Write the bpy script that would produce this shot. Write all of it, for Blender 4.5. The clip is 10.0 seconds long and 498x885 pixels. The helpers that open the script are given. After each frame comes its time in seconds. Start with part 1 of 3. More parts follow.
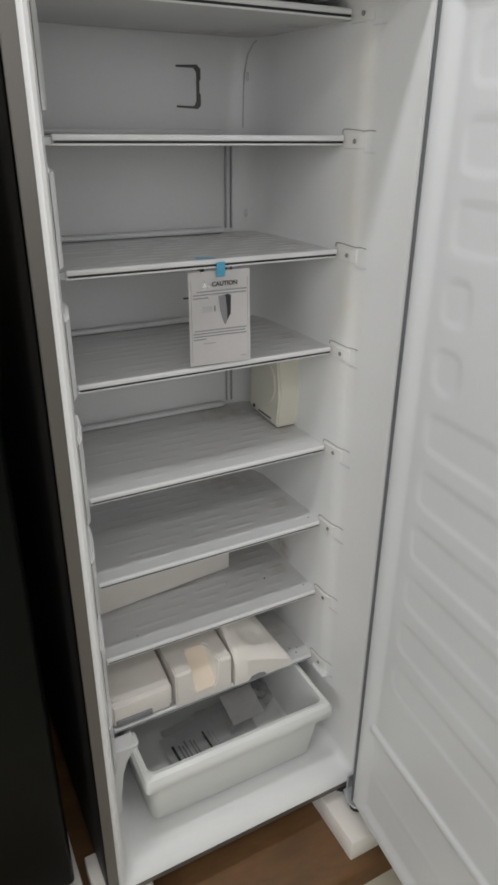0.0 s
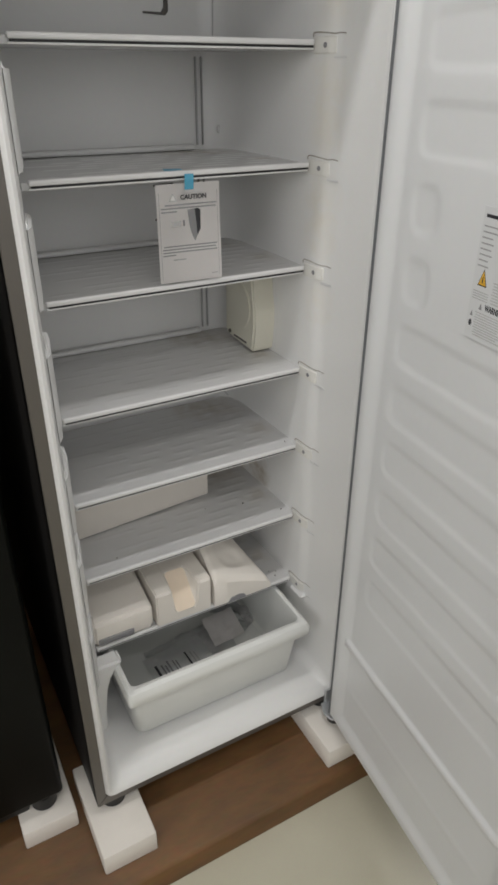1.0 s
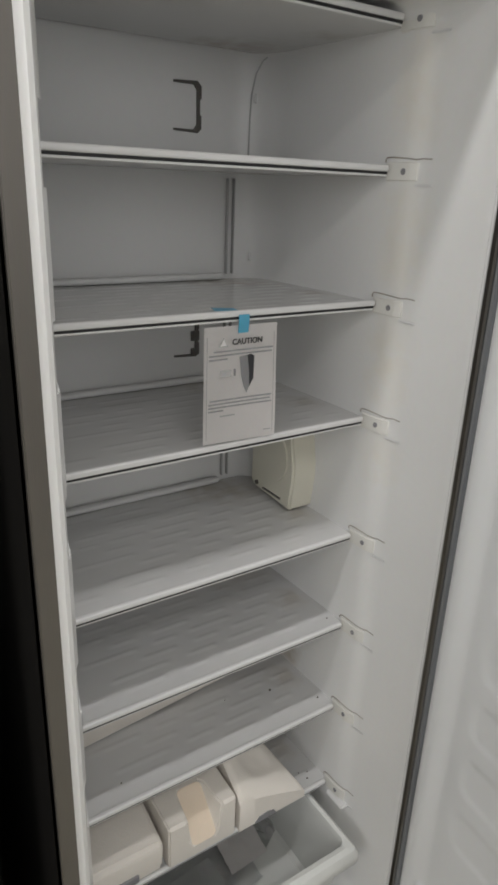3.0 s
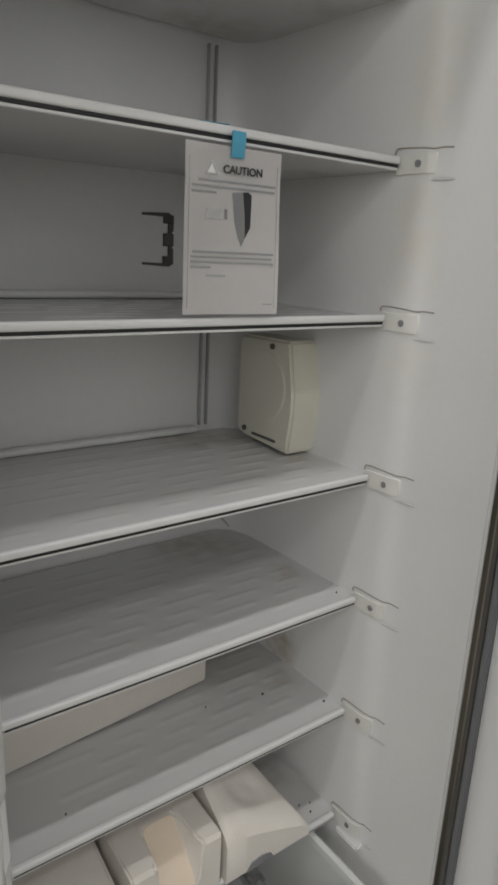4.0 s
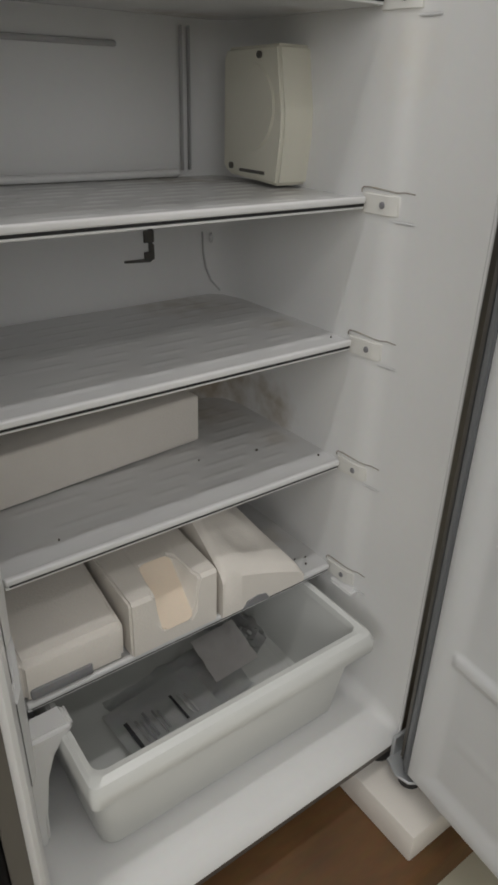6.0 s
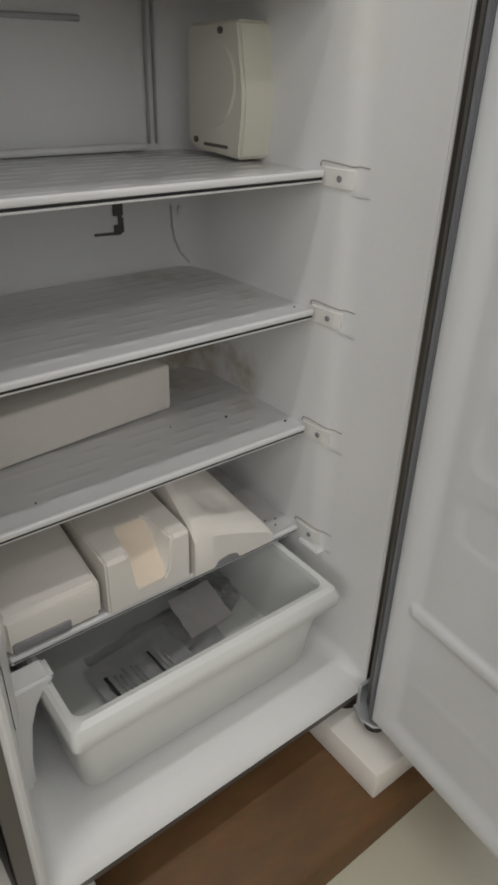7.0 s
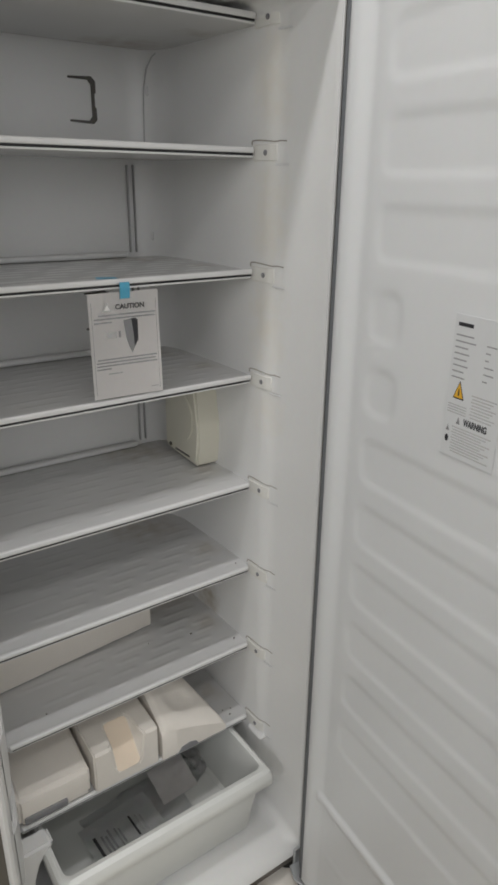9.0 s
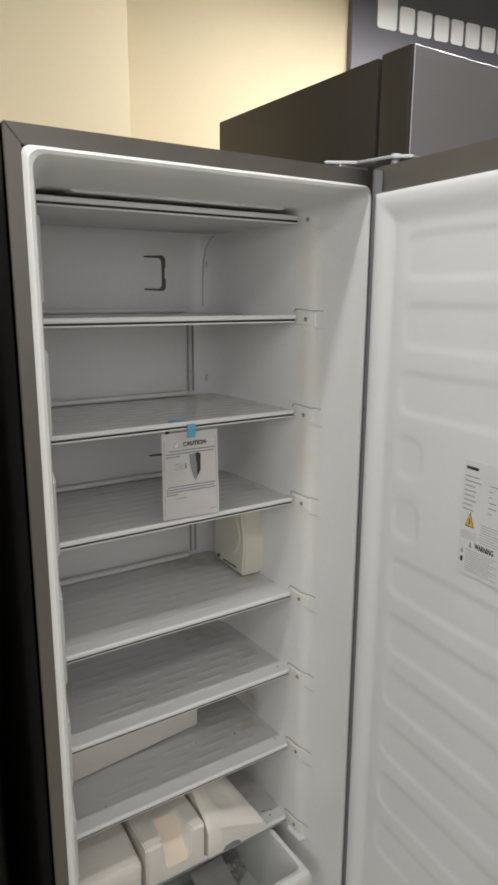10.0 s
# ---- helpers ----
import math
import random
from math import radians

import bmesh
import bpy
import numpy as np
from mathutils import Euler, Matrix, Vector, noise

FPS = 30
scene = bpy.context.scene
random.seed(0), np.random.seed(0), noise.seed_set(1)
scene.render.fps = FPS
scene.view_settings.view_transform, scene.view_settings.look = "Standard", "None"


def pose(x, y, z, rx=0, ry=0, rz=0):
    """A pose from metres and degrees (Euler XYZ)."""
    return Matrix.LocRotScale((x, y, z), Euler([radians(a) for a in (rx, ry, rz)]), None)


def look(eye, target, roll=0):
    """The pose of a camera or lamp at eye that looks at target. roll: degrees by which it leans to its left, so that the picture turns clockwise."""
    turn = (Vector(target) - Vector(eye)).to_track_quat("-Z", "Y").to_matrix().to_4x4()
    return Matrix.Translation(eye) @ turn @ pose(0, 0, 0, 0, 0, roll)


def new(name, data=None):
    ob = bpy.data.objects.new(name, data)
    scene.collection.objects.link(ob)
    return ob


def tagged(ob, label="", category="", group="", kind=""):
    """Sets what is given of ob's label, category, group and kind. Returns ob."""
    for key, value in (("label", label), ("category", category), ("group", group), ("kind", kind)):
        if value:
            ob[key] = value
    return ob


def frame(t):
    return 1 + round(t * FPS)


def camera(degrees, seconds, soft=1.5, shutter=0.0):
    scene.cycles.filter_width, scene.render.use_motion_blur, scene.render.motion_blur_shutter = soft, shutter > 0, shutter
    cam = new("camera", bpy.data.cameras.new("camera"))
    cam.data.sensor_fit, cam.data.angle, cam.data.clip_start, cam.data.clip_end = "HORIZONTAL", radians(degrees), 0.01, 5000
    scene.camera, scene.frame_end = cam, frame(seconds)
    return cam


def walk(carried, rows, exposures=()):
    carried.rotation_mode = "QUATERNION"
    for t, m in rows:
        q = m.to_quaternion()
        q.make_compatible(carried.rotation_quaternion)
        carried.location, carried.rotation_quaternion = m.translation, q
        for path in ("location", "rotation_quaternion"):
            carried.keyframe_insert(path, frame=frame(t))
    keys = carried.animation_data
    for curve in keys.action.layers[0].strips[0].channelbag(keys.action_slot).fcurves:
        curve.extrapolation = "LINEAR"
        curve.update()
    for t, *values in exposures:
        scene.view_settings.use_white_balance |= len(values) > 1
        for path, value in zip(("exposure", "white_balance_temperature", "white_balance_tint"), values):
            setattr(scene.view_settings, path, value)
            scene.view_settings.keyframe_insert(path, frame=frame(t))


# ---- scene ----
cam = camera(41.0, 10.0, soft=3.0)
PATH = [
    (0, (-0.152, -0.881, 1.487), (0.698, 0.717, 0.637), 0.6),
    (0.5, (-0.146, -0.918, 1.463), (0.711, 0.644, 0.554), 0.7),
    (1, (-0.14, -0.919, 1.443), (0.705, 0.603, 0.459), 0.4),
    (1.5, (-0.136, -0.898, 1.428), (0.713, 0.605, 0.418), 0.9),
    (2, (-0.147, -0.822, 1.436), (0.736, 0.685, 0.463), 3.6),
    (2.5, (-0.176, -0.731, 1.479), (0.805, 0.852, 0.75), 5.5),
    (2.7, (-0.167, -0.689, 1.48), (0.805, 0.897, 0.744), 3.3),
    (3.8, (-0.084, -0.452, 1.225), (1.119, 1.047, 0.67), 2.7),
    (4, (-0.073, -0.462, 1.191), (1.081, 1.078, 0.646), 2.8),
    (4.5, (-0.048, -0.471, 1.097), (1.047, 1.033, 0.364), 1.3),
    (5, (-0.053, -0.476, 1.056), (1.005, 1.019, 0.254), 0.9),
    (5.2, (-0.062, -0.472, 1.043), (0.993, 0.998, 0.19), 0.7),
    (6.5, (-0.054, -0.51, 1.028), (1.009, 0.899, 0.089), 1.8),
    (7, (-0.063, -0.534, 1.042), (1.01, 0.827, 0.045), 1.6),
    (7.5, (-0.058, -0.564, 1.112), (1.083, 0.694, 0.057), 2.8),
    (8, (-0.057, -0.623, 1.239), (1.025, 0.727, 0.237), -0.6),
    (8.5, (-0.072, -0.71, 1.359), (1.013, 0.745, 0.518), -0.2),
    (9, (-0.097, -0.796, 1.43), (0.979, 0.725, 0.704), 0.7),
    (9.5, (-0.128, -0.858, 1.48), (0.932, 0.732, 0.89), -0.5),
    (10, (-0.221, -0.908, 1.518), (0.845, 0.726, 1.08), 0.3),
]
walk(cam, [(t, look(eye, target, roll)) for t, eye, target, roll in PATH],
     exposures=[(0.0, -0.1, 6250, 10), (0.8, -0.1, 6420, 10), (2.7, -0.15, 6420, 10), (4.0, -0.33, 6390, 10), (5.2, -0.35, 6390, 10), (6.5, -0.33, 6440, 10), (7.5, -0.25, 6370, 10), (8.5, -0.23, 6360, 10), (9.3, -0.19, 6370, 10), (10.0, -0.15, 6440, 10)])

# ---- world, lamps ----
world = bpy.data.worlds.new("world")
scene.world = world
world.use_nodes = True
world.node_tree.nodes["Background"].inputs["Color"].default_value = (0.8, 0.85, 0.9, 1)
world.node_tree.nodes["Background"].inputs["Strength"].default_value = 0.05


def area(name, eye, target, sx, sy, power, colour):
    data = bpy.data.lights.new(name, "AREA")
    data.shape, data.size, data.size_y, data.energy, data.color = "RECTANGLE", sx, sy, power, colour
    ob = new(name, data)
    ob.matrix_world = look(eye, target)
    return ob


# first lamp fits the liner's shadow edge; the other two are unseen added fill
LAMPS = [(0.05, -0.27, 2.42, 1.1, 0.07, 8.2), (-0.30, -1.25, 2.42, 1.1, 0.07, 6), (1.75, 0.40, 2.72, 1.1, 0.07, 50)]
for lx, ly, lz, sx, sy, power in LAMPS:
    area("ceiling_lamp", (lx, ly, lz - 0.085), (lx, ly, 0), sx, sy, power, (1.0, 0.975, 0.945))

# broad fill from two unseen windows, added beside and facing the row of appliances
WY0, WY1, WZ0, WZ1 = -2.85, -0.65, 1.20, 2.60
area("window_fill", (-2.66, (WY0 + WY1) / 2, (WZ0 + WZ1) / 2), (0, (WY0 + WY1) / 2, (WZ0 + WZ1) / 2), WY1 - WY0 - 0.1, WZ1 - WZ0 - 0.1, 33, (1.0, 0.985, 0.96))
VX0, VX1 = -1.9, 0.9
area("window_fill", ((VX0 + VX1) / 2, -3.06, (WZ0 + WZ1) / 2), ((VX0 + VX1) / 2, 0, (WZ0 + WZ1) / 2), VX1 - VX0 - 0.1, WZ1 - WZ0 - 0.1, 21, (1.0, 0.985, 0.96))


# ---- materials ----
def material(name, base, rough=0.5, metal=0.0, spec=0.5, vary=0.08, scale=12.0, bump=0.0, bump_scale=200.0, stretch=(1, 1, 1), second=None, coat=0.0):
    """A surface with variation at two scales and a fine relief."""
    m = bpy.data.materials.new(name)
    m.use_nodes = True
    n, l = m.node_tree.nodes, m.node_tree.links
    b = n["Principled BSDF"]
    b.inputs["Roughness"].default_value, b.inputs["Metallic"].default_value = rough, metal
    b.inputs["Coat Weight"].default_value, b.inputs["Specular IOR Level"].default_value = coat, spec
    tc, mp = n.new("ShaderNodeTexCoord"), n.new("ShaderNodeMapping")
    mp.inputs["Scale"].default_value = stretch
    l.new(tc.outputs["Object"], mp.inputs["Vector"])
    big, fine = n.new("ShaderNodeTexNoise"), n.new("ShaderNodeTexNoise")
    big.inputs["Scale"].default_value, big.inputs["Detail"].default_value = scale, 5
    fine.inputs["Scale"].default_value, fine.inputs["Detail"].default_value = bump_scale, 3
    l.new(mp.outputs["Vector"], big.inputs["Vector"])
    l.new(mp.outputs["Vector"], fine.inputs["Vector"])
    ramp = n.new("ShaderNodeValToRGB")
    lo = second if second else [c * (1 - vary) for c in base]
    ramp.color_ramp.elements[0].position, ramp.color_ramp.elements[1].position = 0.2, 0.8
    ramp.color_ramp.elements[0].color, ramp.color_ramp.elements[1].color = (*lo, 1), (*base, 1)
    l.new(big.outputs["Fac"], ramp.inputs["Fac"])
    mix = n.new("ShaderNodeMix")
    mix.data_type, mix.blend_type = "RGBA", "MULTIPLY"
    mix.inputs["Factor"].default_value = vary
    l.new(ramp.outputs["Color"], mix.inputs["A"])
    l.new(fine.outputs["Color"], mix.inputs["B"])
    l.new(mix.outputs["Result"], b.inputs["Base Color"])
    rr = n.new("ShaderNodeMapRange")
    rr.inputs["To Min"].default_value, rr.inputs["To Max"].default_value = max(0.02, rough - min(0.08, vary)), min(1, rough + min(0.08, vary))
    l.new(big.outputs["Fac"], rr.inputs["Value"])
    l.new(rr.outputs["Result"], b.inputs["Roughness"])
    if bump:
        bp = n.new("ShaderNodeBump")
        bp.inputs["Strength"].default_value, bp.inputs["Distance"].default_value = bump, 0.002
        l.new(fine.outputs["Fac"], bp.inputs["Height"])
        l.new(bp.outputs["Normal"], b.inputs["Normal"])
    return m


def stain(m, colour, spots, amount=0.6):
    """Adds dirt patches round the given places (object space), with ragged outlines."""
    n, l = m.node_tree.nodes, m.node_tree.links
    b = n["Principled BSDF"]
    src = b.inputs["Base Color"].links[0].from_socket
    tc = n.new("ShaderNodeTexCoord")
    ns = n.new("ShaderNodeTexNoise")
    ns.inputs["Scale"].default_value, ns.inputs["Detail"].default_value = 38, 6
    l.new(tc.outputs["Object"], ns.inputs["Vector"])
    for place, size in spots:
        d = n.new("ShaderNodeVectorMath")
        d.operation = "DISTANCE"
        d.inputs[1].default_value = place
        l.new(tc.outputs["Object"], d.inputs[0])
        mr = n.new("ShaderNodeMapRange")
        mr.inputs["From Min"].default_value, mr.inputs["From Max"].default_value = size, 0.0
        l.new(d.outputs["Value"], mr.inputs["Value"])
        mu = n.new("ShaderNodeMath")
        mu.operation = "MULTIPLY"
        l.new(mr.outputs["Result"], mu.inputs[0])
        l.new(ns.outputs["Fac"], mu.inputs[1])
        m2 = n.new("ShaderNodeMapRange")
        m2.inputs["From Min"].default_value, m2.inputs["From Max"].default_value, m2.inputs["To Max"].default_value = 0.15, 0.5, amount
        l.new(mu.outputs["Value"], m2.inputs["Value"])
        mix = n.new("ShaderNodeMix")
        mix.data_type = "RGBA"
        mix.inputs["B"].default_value = (*colour, 1)
        l.new(m2.outputs["Result"], mix.inputs["Factor"])
        l.new(src, mix.inputs["A"])
        src = mix.outputs["Result"]
    l.new(src, b.inputs["Base Color"])
    return m


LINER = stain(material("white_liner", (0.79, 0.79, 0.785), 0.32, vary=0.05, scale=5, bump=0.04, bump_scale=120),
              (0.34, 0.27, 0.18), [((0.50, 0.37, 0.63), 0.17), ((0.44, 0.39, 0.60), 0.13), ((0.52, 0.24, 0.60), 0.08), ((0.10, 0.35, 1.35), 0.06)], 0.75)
stain(LINER, (0.74, 0.64, 0.45), [((0.541, 0.060, z), 0.075) for z in (1.60, 1.54, 1.42, 1.36, 1.25, 1.19, 1.07)], 0.2)
DOORWHITE = material("white_door_liner", (0.74, 0.75, 0.76), 0.34, vary=0.04, scale=4, bump=0.03, bump_scale=100)
SHELF = stain(material("coated_shelf", (0.66, 0.66, 0.66), 0.22, vary=0.03, scale=6, bump=0.02, bump_scale=60),
              (0.36, 0.29, 0.20), [((0.47, 0.34, 0.006), 0.13), ((0.50, 0.20, 0.006), 0.06), ((0.42, 0.36, 0.006), 0.10)], 0.32)
TRIM = material("shelf_trim_white", (0.78, 0.78, 0.78), 0.25, vary=0.04)
BLACKLINE = material("black_seal_and_gap_shade", (0.012, 0.012, 0.014), 0.5, vary=0.2)
STEEL = material("dark_inox", (0.175, 0.163, 0.148), 0.42, 0.5, vary=0.12, scale=3, bump=0.06, bump_scale=160, stretch=(6, 1, 0.3))
# shell colour set near black to carry the shade of the unlit side gap
STEELSIDE = material("side_gap_shade", (0.022, 0.021, 0.02), 0.45, 0.0, 0.2, vary=0.15, scale=3, bump=0.05, bump_scale=150, stretch=(1, 1, 0.3))
GASKET = material("grey_gasket", (0.205, 0.213, 0.226), 0.45, vary=0.1)
CHROME = material("zinc_plate", (0.62, 0.64, 0.66), 0.42, 0.55, vary=0.1)
FOAM = material("white_foam", (0.86, 0.815, 0.755), 0.85, vary=0.06, scale=25, bump=0.25, bump_scale=330)
PEACH = material("cream_foam", (0.87, 0.74, 0.60), 0.8, vary=0.06, scale=30, bump=0.1, bump_scale=300)
DRAWER = material("white_drawer_plastic", (0.74, 0.75, 0.73), 0.28, vary=0.008, scale=6, bump=0.02)
BLACK = material("black_lacquer", (0.005, 0.0058, 0.005), 0.4, spec=0.12, vary=0.3, scale=4, bump=0.05, bump_scale=60)
RUBBER = material("black_rubber", (0.01, 0.01, 0.01), 0.5)
BROWN = material("brown_laminate", (0.245, 0.120, 0.042), 0.5, vary=0.35, scale=9, bump=0.2, bump_scale=70, stretch=(0.6, 1.6, 1.6), second=(0.095, 0.050, 0.020))
TILE = material("cream_tile", (0.62, 0.59, 0.47), 0.33, vary=0.08, scale=5, second=(0.54, 0.51, 0.40))
GROUT = material("grout", (0.30, 0.28, 0.23), 0.9, vary=0.2)
CREAM = material("cream_paint", (0.80, 0.69, 0.47), 0.7, vary=0.05, scale=2, bump=0.15, bump_scale=70)
# tone of the unseen room walls, kept mid-grey to cut bounced light
GREYWALL = material("grey_paint", (0.42, 0.41, 0.39), 0.8, vary=0.06, scale=2, bump=0.1, bump_scale=70)
WHITEWALL = material("white_paint", (0.75, 0.74, 0.70), 0.8, vary=0.05, scale=2, bump=0.1, bump_scale=70)
PANELGREY = material("grey_board", (0.11, 0.11, 0.125), 0.4, vary=0.08, scale=3)
LETTER = material("white_vinyl", (0.8, 0.8, 0.8), 0.5, vary=0.03)
LABEL = material("silver_label", (0.69, 0.70, 0.71), 0.4, vary=0.04, scale=40)
PAPER = material("white_paper", (0.90, 0.875, 0.865), 0.7, vary=0.04, scale=40, bump=0.05)
INK = material("black_ink", (0.03, 0.03, 0.035), 0.6, vary=0.2)
GREYINKSHADE = material("grey_ink_and_shade", (0.30, 0.30, 0.31), 0.6, vary=0.2)
MIDINK = material("mid_ink", (0.40, 0.40, 0.41), 0.6, vary=0.2)
PALEINKSHADE = material("pale_ink_and_shade", (0.58, 0.58, 0.58), 0.6, vary=0.2)
YELLOW = material("warning_yellow", (0.80, 0.45, 0.04), 0.5, vary=0.08)
BLUETAPE = material("blue_tape", (0.10, 0.42, 0.62), 0.35, vary=0.15, scale=60)
COVER = material("aged_cover", (0.70, 0.68, 0.58), 0.4, vary=0.05, scale=8)
BRACKET = material("cream_plastic", (0.76, 0.75, 0.715), 0.34, vary=0.04)
NICKDARK = material("dark_dirt", (0.13, 0.11, 0.09), 0.8, vary=0.3)
NICK = material("brown_joint", (0.46, 0.42, 0.37), 0.7, vary=0.3)
SLOT = material("dark_slot", (0.16, 0.15, 0.135), 0.6, vary=0.4, scale=60)
BAG = material("clear_bag", (0.74, 0.75, 0.75), 0.25, vary=0.10, scale=50, bump=0.3, bump_scale=40)
GLOW = bpy.data.materials.new("lamp_tube")
GLOW.use_nodes = True
GLOW.node_tree.nodes["Principled BSDF"].inputs["Emission Color"].default_value = (0.98, 0.98, 1, 1)
GLOW.node_tree.nodes["Principled BSDF"].inputs["Emission Strength"].default_value = 4.0


# ---- mesh helpers ----
def mesh_of(name, bm, mat, smooth=True):
    bmesh.ops.recalc_face_normals(bm, faces=bm.faces)
    me = bpy.data.meshes.new(name)
    bm.to_mesh(me)
    bm.free()
    for m in (mat if isinstance(mat, (list, tuple)) else [mat]):
        me.materials.append(m)
    if smooth:
        me.polygons.foreach_set("use_smooth", [True] * len(me.polygons))
        me.set_sharp_from_angle(angle=radians(35))
    return me


def part(name, bm, mat, parent=None, label="", smooth=True):
    ob = new(name, mesh_of(name, bm, mat, smooth))
    if parent:
        ob.parent = parent
    if label:
        ob["label"] = label
    return ob


def thing(name, bm, mat, label, category, group="", kind=""):
    return tagged(part(name, bm, mat), label, category, group, kind)


def holder(name, label, category, place=(0, 0, 0), group=""):
    ob = new(name)
    ob.location = place
    return tagged(ob, label, category, group)


def box(x0, x1, y0, y1, z0, z1, bevel=0.0, seg=2, bm=None):
    b = bmesh.new()
    bmesh.ops.create_cube(b, size=1)
    for v in b.verts:
        v.co = Vector(((x0 + x1) / 2 + v.co.x * (x1 - x0), (y0 + y1) / 2 + v.co.y * (y1 - y0), (z0 + z1) / 2 + v.co.z * (z1 - z0)))
    if bevel:
        bmesh.ops.bevel(b, geom=b.edges, offset=bevel, segments=seg, affect="EDGES", profile=0.5)
    return merge(bm, b)


def merge(bm, b):
    if bm is None:
        return b
    me = bpy.data.meshes.new("tmp")
    b.to_mesh(me)
    b.free()
    bm.from_mesh(me)
    bpy.data.meshes.remove(me)
    return bm


def cylinder(r, h, m, n=24, r2=None, bm=None, bevel=0.0):
    b = bmesh.new()
    bmesh.ops.create_cone(b, cap_ends=True, segments=n, radius1=r, radius2=r if r2 is None else r2, depth=h, matrix=m)
    if bevel:
        bmesh.ops.bevel(b, geom=[e for e in b.edges if e.calc_face_angle(0) > 1], offset=bevel, segments=2, affect="EDGES")
    return merge(bm, b)


def rounded(x0, x1, z0, z1, r, n=5):
    pts = []
    for cx, cz, a in ((x1 - r, z1 - r, 0), (x0 + r, z1 - r, 90), (x0 + r, z0 + r, 180), (x1 - r, z0 + r, 270)):
        for i in range(n + 1):
            t = radians(a + 90 * i / n)
            pts.append((cx + r * math.cos(t), cz + r * math.sin(t)))
    return pts


def loft(loops, cap_first=False, cap_last=True, closed_path=False, bm=None):
    b = bmesh.new() if bm is None else bm
    rows = [[b.verts.new(p) for p in loop] for loop in loops]
    n = len(rows[0])
    pairs = list(zip(rows, rows[1:])) + ([(rows[-1], rows[0])] if closed_path else [])
    for a, c in pairs:
        for i in range(n):
            b.faces.new((a[i], a[(i + 1) % n], c[(i + 1) % n], c[i]))
    if cap_first:
        b.faces.new(rows[0])
    if cap_last and not closed_path:
        b.faces.new(rows[-1])
    return b


def prism(points, axis, a, c, bevel=0.0, seg=2, bm=None):
    """A solid with the given outline in the two other axes, from a to c along the axis."""
    def put(p, v):
        return {"x": (v, p[0], p[1]), "y": (p[0], v, p[1]), "z": (p[0], p[1], v)}[axis]
    b = loft([[put(p, a) for p in points], [put(p, c) for p in points]], cap_first=True)
    if bevel:
        bmesh.ops.recalc_face_normals(b, faces=b.faces)
        bmesh.ops.bevel(b, geom=[e for e in b.edges if e.calc_face_angle(0) > 0.5], offset=bevel, segments=seg, affect="EDGES")
    return merge(bm, b)


def wire(points, r, bm=None):
    """A thin round bead along a line of points."""
    pts = [Vector(p) for p in points]
    loops = []
    for i, p in enumerate(pts):
        d = (pts[min(i + 1, len(pts) - 1)] - pts[max(i - 1, 0)]).normalized()
        u = d.cross(Vector((0.3, 0.2, 0.93))).normalized()
        w = d.cross(u)
        loops.append([p + r * (math.cos(a) * u + math.sin(a) * w) for a in (0, 1.047, 2.094, 3.142, 4.189, 5.236)])
    return loft(loops, cap_first=True, bm=bm)


def smooth(a, b, v):
    t = min(1.0, max(0.0, (v - a) / (b - a)))
    return t * t * (3 - 2 * t)


def text_mesh(body, size, m, mat, name, parent):
    cu = bpy.data.curves.new(name, "FONT")
    cu.body, cu.size, cu.align_x, cu.align_y, cu.extrude = body, size, "CENTER", "CENTER", 0.0002
    cu.offset = size * 0.02
    tmp = new("tmp_text", cu)
    bpy.context.view_layer.update()
    me = bpy.data.meshes.new_from_object(tmp.evaluated_get(bpy.context.evaluated_depsgraph_get()))
    bpy.data.objects.remove(tmp)
    bpy.data.curves.remove(cu)
    me.materials.clear()
    me.materials.append(mat)
    ob = new(name, me)
    ob.parent, ob.matrix_basis = parent, m
    return ob


# ---- the room ----
FX0, FX1, FY0, FY1, CEIL = -2.6, 3.4, -3.0, 1.30, 2.85
thing("floor", box(FX0, FX1, FY0, FY1, -0.08, -0.006), GROUT, "cream polished ceramic tile floor of a showroom", "floor", kind="structure")
thing("wall_back", box(FX0, FX1, FY1, FY1 + 0.15, -0.08, CEIL), CREAM, "cream painted back wall of the showroom", "wall", kind="structure")
wl = bmesh.new()
for y0, y1, z0, z1 in ((FY0, WY0, -0.08, CEIL), (WY1, FY1, -0.08, CEIL), (WY0, WY1, -0.08, WZ0), (WY0, WY1, WZ1, CEIL)):
    box(FX0 - 0.15, FX0, y0, y1, z0, z1, 0, 1, wl)
thing("wall_left", wl, GREYWALL, "plain mid-grey painted side wall with an unseen added window", "wall", kind="structure")
thing("wall_right", box(FX1, FX1 + 0.15, FY0, FY1, -0.08, CEIL), GREYWALL, "plain mid-grey painted side wall", "wall", kind="structure")
wf = bmesh.new()
for x0, x1, z0, z1 in ((FX0, VX0, -0.08, CEIL), (VX1, FX1, -0.08, CEIL), (VX0, VX1, -0.08, WZ0), (VX0, VX1, WZ1, CEIL)):
    box(x0, x1, FY0 - 0.15, FY0, z0, z1, 0, 1, wf)
thing("wall_front", wf, GREYWALL, "plain mid-grey painted wall with an unseen added window", "wall", kind="structure")
# frames of the two added windows that hold the fill lamps
win = holder("added_window_2", "unseen wide window added in the front wall for fill light", "window")
win["kind"] = "structure"
for x0, x1, z0, z1 in ((VX0, VX1, WZ0, WZ0 + 0.05), (VX0, VX1, WZ1 - 0.05, WZ1), (VX0, VX0 + 0.05, WZ0 + 0.05, WZ1 - 0.05), (VX1 - 0.05, VX1, WZ0 + 0.05, WZ1 - 0.05)):
    part("window_frame", box(x0, x1, FY0 - 0.12, FY0 - 0.03, z0, z1, 0.004, 1), WHITEWALL, win)
